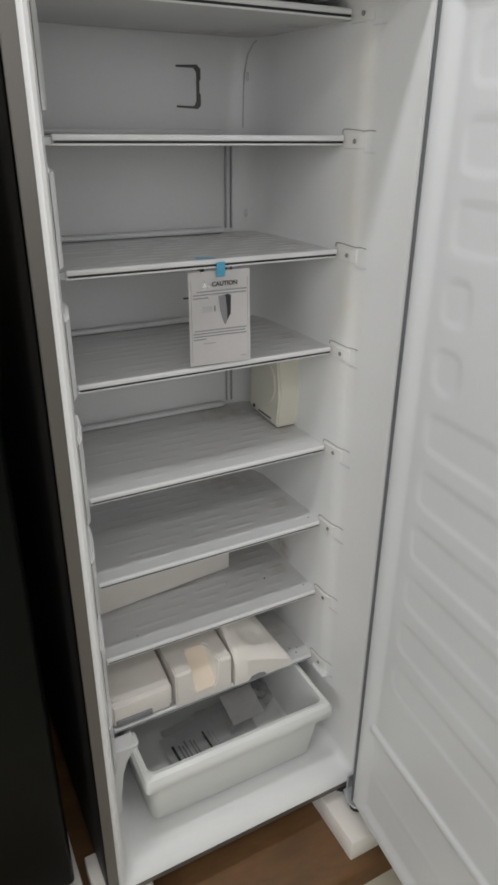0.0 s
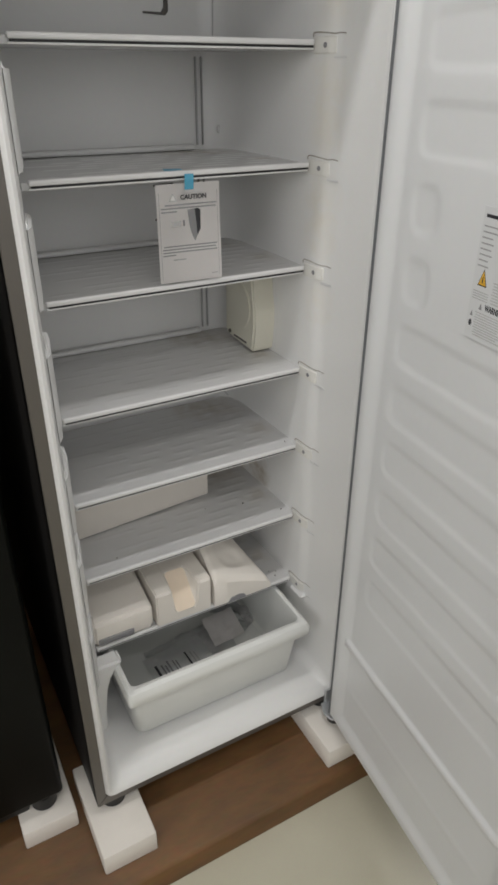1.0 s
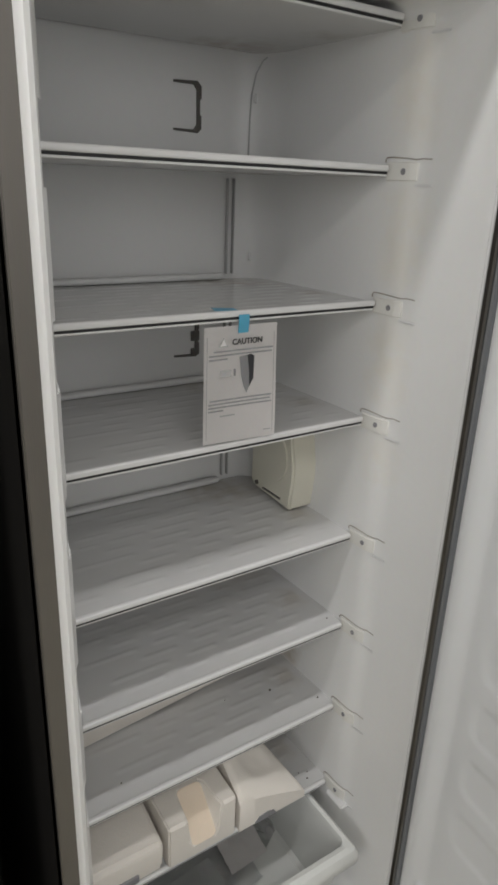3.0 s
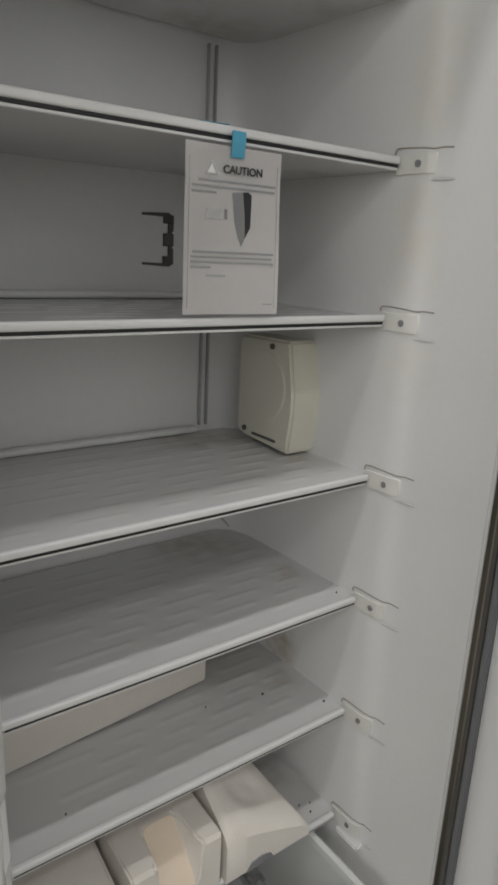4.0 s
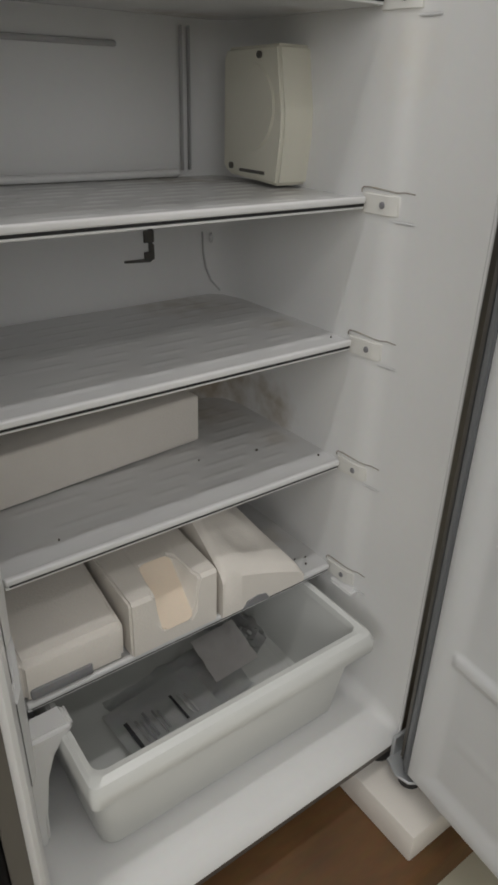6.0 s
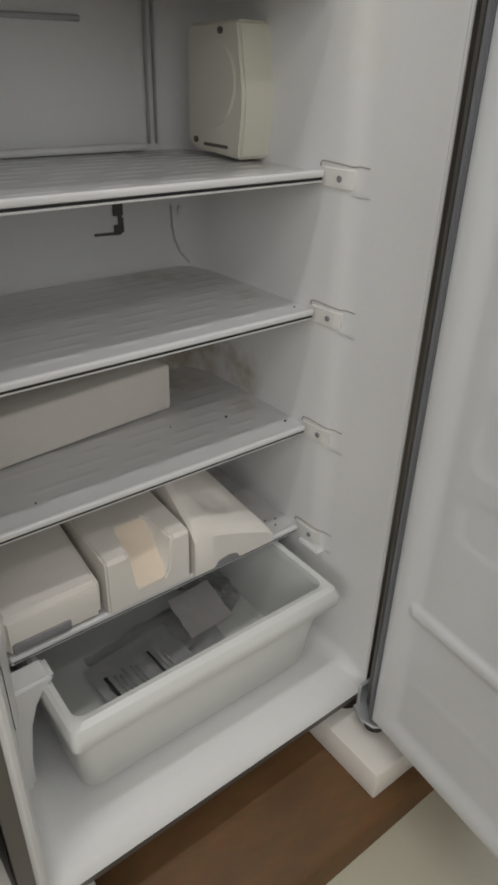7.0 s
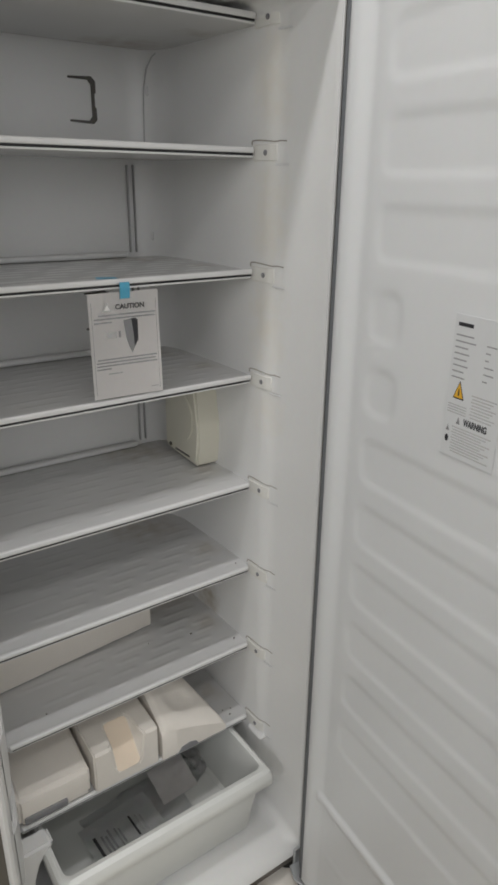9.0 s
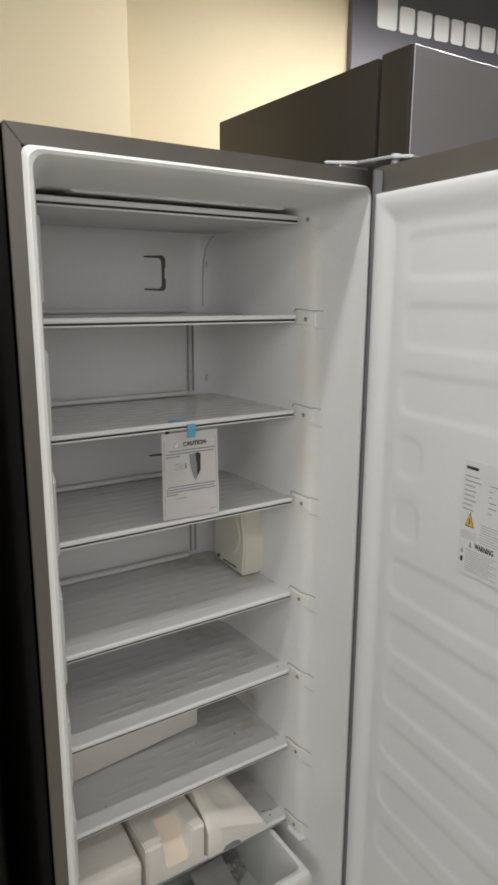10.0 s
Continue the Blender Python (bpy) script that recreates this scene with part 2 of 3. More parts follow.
win = holder("added_window_1", "unseen wide window added in the side wall for fill light", "window")
win["kind"] = "structure"
for y0, y1, z0, z1 in ((WY0, WY1, WZ0, WZ0 + 0.05), (WY0, WY1, WZ1 - 0.05, WZ1), (WY0, WY0 + 0.05, WZ0 + 0.05, WZ1 - 0.05), (WY1 - 0.05, WY1, WZ0 + 0.05, WZ1 - 0.05)):
    part("window_frame", box(FX0 - 0.12, FX0 - 0.03, y0, y1, z0, z1, 0.004, 1), WHITEWALL, win)
thing("ceiling", box(FX0, FX1, FY0, FY1, CEIL, CEIL + 0.1), WHITEWALL, "plain white painted flat ceiling", "ceiling", kind="structure")
thing("wall_pier", box(-1.2, 0.615, 1.0, 1.297, -0.08, CEIL - 0.003, 0.004), CREAM, "cream painted wall pier standing proud of the wall", "wall", kind="structure")
for i, (lx, ly, lz, sx, sy, power) in enumerate(LAMPS):
    lamp = holder("ceiling_light", "unseen white hanging batten light with a lit tube, added for light", "lamp", (lx, ly, lz), "ceiling lights")
    for u in (-0.4, 0.4):
        part("hanger", cylinder(0.004, CEIL - lz - 0.001, pose(u * sx, 0, (CEIL - lz) / 2), 8), CHROME, lamp)
    part("housing", box(-sx / 2 - 0.03, sx / 2 + 0.03, -0.04, 0.04, -0.05, 0.0, 0.006), WHITEWALL, lamp)
    part("tube", cylinder(0.012, sx, pose(0, 0, -0.064, 0, 90, 0)), GLOW, lamp)

# low brown platform under the row of appliances
DECK = 0.055
deck = holder("display_platform", "low brown wood-grain platform under the appliances", "platform")
part("top_board", prism([(-0.205, 0.0), (-0.200, 0.048), (-0.192, DECK), (0.82, DECK), (0.82, 0.043), (-0.150, 0.043), (-0.150, 0.0)], "x", -2.0, 2.4, 0.002, 1), BROWN, deck)
part("base", box(-1.98, 2.38, -0.1495, 0.80, 0.0, 0.0425), BROWN, deck)

# ---- the open upright freezer ----
X0, X1, YF, YB, ZB, ZT = -0.010, 0.577, -0.068, 0.62, 0.136, 1.709
SHELVES = (1.645, 1.472, 1.295, 1.121, 0.921, 0.748, 0.572, 0.391)
freezer = holder("upright_freezer", "open dark inox upright freezer with white empty interior", "freezer")

# outer shell: top, bottom, back and two sides as bent sheet
for name, b in (("side_panel", (X0, X0 + 0.006, YF + 0.004, YB, ZB, ZT)), ("side_panel", (X1 - 0.006, X1, YF + 0.004, YB, ZB, ZT)), ("top_panel", (X0 + 0.0065, X1 - 0.0065, YF + 0.004, YB, ZT - 0.006, ZT)),
                ("bottom_panel", (X0 + 0.0065, X1 - 0.0065, YF + 0.004, YB, ZB, ZB + 0.006)), ("back_panel", (X0 + 0.0065, X1 - 0.0065, YB - 0.006, YB, ZB + 0.0065, ZT - 0.0065))):
    part(name, box(*b, 0.0015, 1), STEELSIDE, freezer)

# mitred front frame
IX0, IX1, IZB, IZT = 0.010, 0.5535, 0.160, 1.685
for name, quad in (("frame_top", [(X0, ZT), (X1, ZT), (IX1, IZT), (IX0, IZT)]), ("frame_bottom", [(X0, ZB), (IX0, IZB), (IX1, IZB), (X1, ZB)]),
                   ("frame_side", [(X0, ZB + 0.0006), (X0, ZT - 0.0006), (IX0, IZT), (IX0, IZB)]), ("frame_side", [(X1, ZB + 0.0006), (IX1, IZB), (IX1, IZT), (X1, ZT - 0.0006)])):
    part(name, prism(quad, "y", YF, YF + 0.02, 0.0012, 2), STEEL, freezer)

# moulded inner liner: rounded sections from the front lip to the back
SECTIONS = [(-0.066, 0.0085, 0.5550, 0.1585, 1.6865, 0.012), (-0.074, 0.011, 0.5530, 0.161, 1.684, 0.014), (-0.0765, 0.014, 0.5510, 0.165, 1.681, 0.016),
            (-0.074, 0.019, 0.5500, 0.172, 1.677, 0.018), (-0.062, 0.024, 0.5495, 0.184, 1.673, 0.02), (-0.03, 0.031, 0.549, 0.190, 1.669, 0.022),
            (0.03, 0.038, 0.548, 0.191, 1.665, 0.024), (0.044, 0.041, 0.5465, 0.191, 1.664, 0.025), (0.053, 0.045, 0.5435, 0.191, 1.663, 0.025), (0.062, 0.049, 0.5405, 0.191, 1.662, 0.026),
            (0.076, 0.052, 0.5392, 0.191, 1.662, 0.027), (0.20, 0.055, 0.536, 0.191, 1.662, 0.028),
            (0.33, 0.060, 0.531, 0.192, 1.662, 0.034), (0.365, 0.068, 0.520, 0.196, 1.661, 0.04), (0.385, 0.090, 0.494, 0.21, 1.655, 0.045), (0.39, 0.12, 0.465, 0.23, 1.64, 0.045)]
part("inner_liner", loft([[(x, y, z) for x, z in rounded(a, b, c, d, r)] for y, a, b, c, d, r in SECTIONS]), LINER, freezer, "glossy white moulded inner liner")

part("liner_bead", cylinder(0.0024, 1.49, pose(0.5497, -0.0752, 0.923), 12), TRIM, freezer, "bright rounded bead of the liner edge")

# vertical seams of the back panel
for x in (0.462, 0.474):
    for za, zb in zip(SHELVES[1:4], SHELVES[2:5]):
        part("seam", box(x - 0.0010, x + 0.0010, 0.379, 0.3868, zb + 0.012, za - 0.014, 0.0008, 1), PALEINKSHADE, freezer)

# moulded pads on both side walls between the shelves
for za, zb in zip(SHELVES, SHELVES[1:]):
    pad = prism([(0.028, -0.040), (0.040, -0.018), (0.0535, 0.040), (0.0575, 0.072), (0.0560, 0.084), (0.030, 0.086)], "z", zb + 0.026, za - 0.026, 0.007, 3)
    part("wall_pad", pad, LINER, freezer)

NX, NY = 110, 110


TUBES = []
for i in range(9):
    x = 0.085 + 0.03 * ((i * 7) % 5)
    while x < 0.50:
        length = 0.035 + 0.055 * abs(math.sin(3.7 * x * 10 + 2.3 * i))
        TUBES.append((0.128 + 0.0262 * i, x, min(x + length, 0.512)))
        x += length + 0.016 + 0.022 * abs(math.sin(9.1 * x * 10 + i))


def shelf_top(x, y):
    """Short raised beads pressed into the shelf plate over the refrigerant tubes."""
    h = 0.0
    for yc, xa, xb in TUBES:
        if abs(y - yc) < 0.009 and xa - 0.01 < x < xb + 0.01:
            h = max(h, 0.0009 * (1 - smooth(0.0010, 0.0065, abs(y - yc))) * smooth(xa - 0.008, xa + 0.006, x) * (1 - smooth(xb - 0.006, xb + 0.008, x)))
    return h + 0.0005 * noise.noise(Vector((x * 7, y * 14, 2.0)))


def shelf_plate():
    bm = bmesh.new()
    xs = [0.0575 + 0.4805 * i / NX for i in range(NX + 1)]
    ys = [0.0965 + 0.2815 * j / NY for j in range(NY + 1)]
    g = [[bm.verts.new((x, y, 0.004 + shelf_top(x, y))) for x in xs] for y in ys]
    for r, s in zip(g, g[1:]):
        for i in range(NX):
            bm.faces.new((r[i], r[i + 1], s[i + 1], s[i]))
    edge = g[0][:NX] + [r[NX] for r in g[:NY]] + g[NY][:0:-1] + [r[0] for r in g[NY:0:-1]]
    under = [bm.verts.new((v.co.x, v.co.y, -0.006)) for v in edge]
    for i in range(len(edge)):
        k = (i + 1) % len(edge)
        bm.faces.new((edge[i], edge[k], under[k], under[i]))
    bm.faces.new(under)
    return bm


plate_mesh = mesh_of("shelf", shelf_plate(), SHELF)
for k, z in enumerate(SHELVES):
    shelf = new("shelf", plate_mesh)
    shelf.parent, shelf.location = freezer, (0, 0, z)
    shelf["label"] = "grey-white coated evaporator shelf with raised tubes"
    part("shelf_front", box(0.0660, 0.532, 0.0880, 0.0962, -0.0004, 0.0080, 0.0024, 3), TRIM, shelf)
    part("shelf_seal", box(0.0700, 0.531, 0.0902, 0.0960, -0.0036, -0.0002, 0.0004, 1), BLACKLINE, shelf)
    part("shelf_underlip", box(0.0660, 0.532, 0.0912, 0.0962, -0.0066, -0.0034, 0.0012, 2), TRIM, shelf)
    part("shelf_bracket", prism([(0.5362, 0.1000), (0.5376, 0.062), (0.5392, 0.056), (0.5440, 0.047), (0.5510, 0.045), (0.5510, 0.1000)], "z", -0.0125, 0.0125, 0.0022, 3), BRACKET, shelf, "cream moulded shelf end with a screw")
    part("bracket_screw", cylinder(0.0040, 0.0030, pose(0.5372, 0.068, 0.0, 0, 90, 0), 16, bevel=0.0008), GREYINKSHADE, shelf)
    part("bracket_nick", wire([(0.5368, 0.1010, 0.0110), (0.5365, 0.1012, 0.0145), (0.5368, 0.0990, 0.0172), (0.5378, 0.0900, 0.0176), (0.5390, 0.0760, 0.0168), (0.5403, 0.0615, 0.0158), (0.5434, 0.0525, 0.0146), (0.5466, 0.0435, 0.0158), (0.5481, 0.0300, 0.0150)], 0.0009), NICK, shelf, "thin brown joint line above the shelf end")
    part("bracket_lip", prism([(0.5470, 0.024), (0.5455, 0.040), (0.5424, 0.0525), (0.5450, 0.0535), (0.5500, 0.024)], "z", -0.0180, -0.0148, 0.0012, 2), TRIM, shelf)
    if k < 5:
        part("rear_rail", box(0.075, 0.450, 0.366, 0.3800, 0.0050, 0.015, 0.004, 3), LINER, shelf)

# creases of the rounded rear corner, their shade drawn as thin grey lines
part("crease_shade", wire([(0.5300, 0.3300, 1.641), (0.5215, 0.3620, 1.638), (0.5130, 0.3695, 1.630), (0.5050, 0.3757, 1.612), (0.5000, 0.3796, 1.580), (0.4990, 0.3804, 1.545), (0.4985, 0.3808, 1.490)], 0.0013), PALEINKSHADE, freezer)
part("crease_shade", wire([(0.4945, 0.3836, 0.846), (0.4955, 0.3829, 0.815), (0.4985, 0.3806, 0.793), (0.5045, 0.3760, 0.774), (0.5160, 0.3672, 0.758)], 0.0016), PALEINKSHADE, freezer)
for z in (1.577, 1.335, 0.838):
    part("corner_plug", cylinder(0.0075, 0.004, pose(0.5055, 0.3755, z, 90, 0, 37), 20, bevel=0.0012), TRIM, freezer)
# cover plate of the top evaporator, just clear of the highest shelf
part("evaporator_cover", prism([(0.105, 1.668), (0.118, 1.6588), (0.488, 1.6588), (0.502, 1.668)], "y", 0.075, 0.360, 0.002, 2), LINER, freezer)

# clip-shaped slots in the back panel
for z in (1.557, 1.204, 0.846):
    clip = prism([(0.367, z + 0.034), (0.407, z + 0.036), (0.414, z + 0.029), (0.414, z + 0.012), (0.4115, z + 0.010), (0.4115, z - 0.010), (0.414, z - 0.012), (0.414, z - 0.030),
                  (0.408, z - 0.036), (0.367, z - 0.034), (0.367, z - 0.031), (0.401, z - 0.0315), (0.4065, z - 0.024), (0.4065, z + 0.024), (0.401, z + 0.0305), (0.367, z + 0.031)], "y", 0.3868, 0.3915)
    slot = part("back_slot", clip, SLOT, freezer, "dark clip-shaped slot in the back panel")
    if z < 1.5:
        for za, zb in ((0.0215, 0.0330), (-0.0085, 0.0085), (-0.0330, -0.0215)):
            part("slot_catch", box(0.3985, 0.4145, 0.3862, 0.3900, z + za, z + zb, 0.001, 1), SLOT, slot)
# shadow line on the back panel, drawn as a pale grey bar
part("back_shadow_line", box(0.10, 0.372, 0.383, 0.392, 1.078, 1.085, 0.003, 2), PALEINKSHADE, freezer)

# control cover on the right-hand wall, above a shelf
cover = part("control_cover", prism([(0.203, 0.929), (0.196, 0.985), (0.196, 1.010), (0.209, 1.083), (0.315, 1.081), (0.322, 1.070), (0.322, 0.945), (0.312, 0.935)], "x", 0.489, 0.540, 0.004, 3), COVER, freezer, "yellowed white plastic control cover with a round dial recess")
part("dial", cylinder(0.050, 0.004, pose(0.4885, 0.262, 1.015, 0, 90, 0), 40, bevel=0.0012), COVER, cover)
part("cover_screw", cylinder(0.004, 0.004, pose(0.4882, 0.244, 1.072, 0, 90, 0), 14), SLOT, cover)
part("cover_screw", cylinder(0.004, 0.004, pose(0.4882, 0.300, 0.946, 0, 90, 0), 14), SLOT, cover)
part("cover_slot", box(0.4875, 0.491, 0.228, 0.282, 0.940, 0.944, 0.0008, 1), SLOT, cover)

# drawer guides at both sides under the lowest shelf
part("drawer_guide", prism([(0.030, 0.3840), (0.102, 0.3840), (0.107, 0.378), (0.092, 0.364), (0.078, 0.342), (0.068, 0.310), (0.060, 0.25), (0.058, 0.20), (0.030, 0.192)], "y", 0.050, 0.0872, 0.005, 3), LINER, freezer)
part("drawer_guide", prism([(0.552, 0.3765), (0.536, 0.3765), (0.530, 0.373), (0.535, 0.368), (0.542, 0.365), (0.552, 0.364)], "y", 0.040, 0.0870, 0.003, 3), LINER, freezer)

# feet and hinges
for x in (0.028, 0.545):
    part("foot", cylinder(0.025, 0.026, pose(x, -0.042, 0.125), 28, bevel=0.003), RUBBER, freezer, "black plastic levelling foot")
low = part("lower_hinge", prism([(0.512, -0.108), (0.522, -0.0805), (0.585, -0.0805), (0.585, -0.110), (0.572, -0.138), (0.534, -0.140), (0.518, -0.128)], "z", 0.1440, 0.1490, 0.001, 1), CHROME, freezer, "zinc-plated lower hinge")
part("hinge_plate", box(0.532, 0.578, -0.0835, -0.0775, 0.1300, 0.186, 0.001, 1), CHROME, low)
part("hinge_pin", cylinder(0.006, 0.014, pose(0.556, -0.112, 0.1560), 16), CHROME, low)
part("hinge_cap", cylinder(0.017, 0.016, pose(0.536, -0.116, 0.1350), 24, bevel=0.003), RUBBER, low)
up = part("upper_hinge", prism([(0.478, -0.045), (0.560, -0.010), (0.588, -0.050), (0.600, -0.118), (0.586, -0.150), (0.556, -0.158), (0.534, -0.140), (0.522, -0.072)], "z", 1.7150, 1.7195, 0.0015, 2), CHROME, freezer, "zinc-plated upper hinge")
part("hinge_foot", box(0.500, 0.560, -0.058, -0.030, 1.7092, 1.7152, 0.001, 1), CHROME, up)
part("hinge_pin", cylinder(0.007, 0.022, pose(0.552, -0.125, 1.7130), 16), CHROME, up)

# ---- the door, standing open at about a right angle ----
# local axes: x along the door away from the hinge, y through the door to its outer skin, z up
DOOR = pose(0.5315, -0.106, 0.0, 0, 0, math.degrees(math.atan2(-0.9955, -0.0946)))
door = part("door", prism([(-0.010, 0.066), (0.566, 0.066), (0.574, 0.058), (0.574, 0.006), (0.568, 0.0), (-0.010, 0.0), (-0.014, 0.006), (-0.014, 0.058)], "z", 0.158, 1.706, 0.003, 2), STEEL, freezer, "dark inox freezer door standing open")
door.matrix_basis = DOOR
DU0, DU1, DZ0, DZ1 = 0.0200, 0.545, 0.166, 1.664
part("gasket", prism([(-0.004, -0.0005), (-0.002, -0.003), (0.0155, -0.0162), (0.0188, -0.0162), (0.0194, -0.0005)], "z", 0.164, 1.699, 0.002, 2), GASKET, door, "grey rubber door gasket")
# black strip painted in for the dark of the slit between cabinet and door
part("door_gap_shade", prism([(-0.0010, -0.0020), (-0.0006, -0.0050), (0.0022, -0.0068), (0.0030, -0.0050)], "z", 0.170, 1.693), BLACKLINE, door, "black strip for the shade of the open door gap")
part("gasket", prism([(0.546, -0.0005), (0.546, -0.0175), (0.550, -0.0175), (0.566, -0.003), (0.568, -0.0005)], "z", 0.164, 1.699, 0.002, 2), GASKET, door)
PADS = [(1.570 - 0.0977 * i, 0.150 if i in (3, 4) else 0.505) for i in range(11)]


def liner_depth(u, z):
    """How far the moulded door liner stands towards the room at a place."""
    d = min(u - DU0, DU1 - u, z - DZ0, DZ1 - z)
    h = 0.0140 + 0.0025 * smooth(0.0, 0.006, d) - 0.0070 * smooth(0.014, 0.050, d) + 0.001 * smooth(0.060, 0.080, u)
    for zc, right in PADS:
        if abs(z - zc) < 0.06:
            hx, hz, r = (right - 0.092) / 2, 0.033, 0.022
            qx, qz = abs(u - 0.092 - hx) - hx + r, abs(z - zc) - hz + r
            sd = math.hypot(max(qx, 0), max(qz, 0)) + min(max(qx, qz), 0) - r
            h -= 0.0016 * (1 - smooth(-0.010, 0.005, sd))
    if 0.035 < u < 0.52:
        h += 0.0055 * (1 - smooth(0.004, 0.015, abs(z - 0.420))) * smooth(0.050, 0.058, u) * (1 - smooth(0.485, 0.50, u))
        h += 0.0006 * (1 - smooth(0.003, 0.014, abs(z - 0.300))) * smooth(0.06, 0.08, u) * (1 - smooth(0.48, 0.50, u))
    return h


bm = bmesh.new()
NU, NZ = 110, 420
grid = []
for j in range(NZ + 1):
    z = DZ0 + (DZ1 - DZ0) * j / NZ
    grid.append([bm.verts.new((DU0 + (DU1 - DU0) * i / NU, -liner_depth(DU0 + (DU1 - DU0) * i / NU, z), z)) for i in range(NU + 1)])
for j in range(NZ):
    for i in range(NU):
        bm.faces.new((grid[j][i], grid[j][i + 1], grid[j + 1][i + 1], grid[j + 1][i]))
ring = [grid[0][i] for i in range(NU)] + [grid[j][NU] for j in range(NZ)] + [grid[NZ][i] for i in range(NU, 0, -1)] + [grid[j][0] for j in range(NZ, 0, -1)]
low_ring = [bm.verts.new((v.co.x, -0.0005, v.co.z)) for v in ring]
for i in range(len(ring)):
    k = (i + 1) % len(ring)
    bm.faces.new((ring[i], ring[k], low_ring[k], low_ring[i]))
bm.faces.new(low_ring)
part("door_liner", bm, DOORWHITE, door, "white moulded door liner with shallow recessed pads")

# rating label on the door liner: x right along the sheet, y up, z out of the sheet
label = part("rating_label", box(-0.062, 0.062, -0.080, 0.080, 0.0, 0.0006, 0.0002, 1), LABEL, freezer, "silver-white rating and warning label with small print")
label.matrix_basis = DOOR @ pose(0.273, -0.0116, 1.223, 90, 0, 0) @ Matrix.Diagonal((0.61, 1, 1, 1))


def bars(name, rows, mat, parent, z0=0.0006, t=0.0002):
    b = bmesh.new()
    for x0, x1, y0, y1 in rows:
        box(x0, x1, y0, y1, z0, z0 + t, 0, 1, b)
    return part(name, b, mat, parent, smooth=False)


bars("brand_bar", [(-0.054, -0.020, 0.0675, 0.0715)], INK, label)
bars("print", [(-0.056, -0.056 + w, 0.057 - 0.0066 * i, 0.0586 - 0.0066 * i) for i, w in enumerate((0.040, 0.046, 0.030, 0.034, 0.030, 0.034, 0.026, 0.030))], MIDINK, label)
bars("print", [(0.014, 0.014 + w, 0.052 - 0.0075 * i, 0.0535 - 0.0075 * i) for i, w in enumerate((0.022, 0.010, 0.008, 0.020, 0.022, 0.010))], MIDINK, label)
bars("print", [(-0.004 + 0.002 * (i % 2), 0.052 - 0.006 * (i % 3), -0.004 - 0.0035 * i, -0.0026 - 0.0035 * i) for i in range(8)], PALEINKSHADE, label)
bars("print", [(-0.040 + 0.002 * (i % 2), 0.050 - 0.010 * (i % 3), -0.045 - 0.0032 * i, -0.0437 - 0.0032 * i) for i in range(10)], PALEINKSHADE, label)
bars("print", [(-0.056, -0.012, -0.020 - 0.003 * i, -0.0187 - 0.003 * i) for i in range(4)], PALEINKSHADE, label)
part("triangle_border", prism([(-0.047, -0.012), (-0.021, -0.012), (-0.034, 0.009)], "z", 0.0006, 0.0008), INK, label, smooth=False)
part("triangle_fill", prism([(-0.0445, -0.0105), (-0.0235, -0.0105), (-0.034, 0.0065)], "z", 0.0008, 0.0010), YELLOW, label, smooth=False)
part("triangle_mark", prism([(-0.0358, -0.008), (-0.0322, -0.008), (-0.0332, 0.000), (-0.0348, 0.000)], "z", 0.0010, 0.0012), INK, label, smooth=False)
text_mesh("WARNING", 0.011, pose(0.012, -0.036, 0.0008), INK, "warning_text", label)
part("small_triangle", prism([(-0.032, -0.040), (-0.023, -0.040), (-0.0275, -0.032)], "z", 0.0006, 0.0008), GREYINKSHADE, label, smooth=False)
part("small_triangle", prism([(-0.054, -0.051), (-0.046, -0.051), (-0.050, -0.044)], "z", 0.0006, 0.0008), GREYINKSHADE, label, smooth=False)
part("round_mark", cylinder(0.0042, 0.0002, pose(-0.050, -0.060, 0.0007), 16), INK, label, smooth=False)

# ---- things in the freezer ----
# caution sheet hanging from a shelf edge, slightly curled
sheet = bmesh.new()
SW, SH = 0.108, 0.152


def curl(x, z):
    return 0.0868 - 0.004 * (x / SW) ** 2 - 0.006 * smooth(0.05, 1.0, -z / SH) * (0.5 + x / SW)


rows = [[sheet.verts.new((-SW / 2 + SW * i / 10, curl(-SW / 2 + SW * i / 10, -SH * j / 14), -SH * j / 14)) for i in range(11)] for j in range(15)]
for a, b in zip(rows, rows[1:]):
    for i in range(10):
        sheet.faces.new((a[i], a[i + 1], b[i + 1], b[i]))
bmesh.ops.solidify(sheet, geom=sheet.faces[:], thickness=0.0004)
notice = thing("caution_sheet", sheet, PAPER, "white printed caution sheet taped to a freezer shelf", "notice")
notice.location = (0.306, 0, 1.2850)


def on_sheet(name, outline, mat, lift=0.0007):
    """A flat mark that follows the sheet's curl."""
    b = bmesh.new()
    front = [b.verts.new((x, curl(x, z) - lift, z)) for x, z in outline]
    b.faces.new(front)
    r = bmesh.ops.extrude_face_region(b, geom=b.faces[:])
    for v in [g for g in r["geom"] if isinstance(g, bmesh.types.BMVert)]:
        v.co.y += 0.0003
    return part(name, b, mat, notice, smooth=False)


def mark(name, x0, x1, z0, z1, mat):
    n = 6
    return on_sheet(name, [(x0 + (x1 - x0) * i / n, z0) for i in range(n + 1)] + [(x1 - (x1 - x0) * i / n, z1) for i in range(n + 1)], mat)


for i, (x0, x1) in enumerate(((-0.040, 0.048), (-0.047, 0.047), (-0.047, -0.020))):
    mark("print_line", x0, x1, -0.0322 - 0.005 * i, -0.0302 - 0.005 * i, MIDINK)
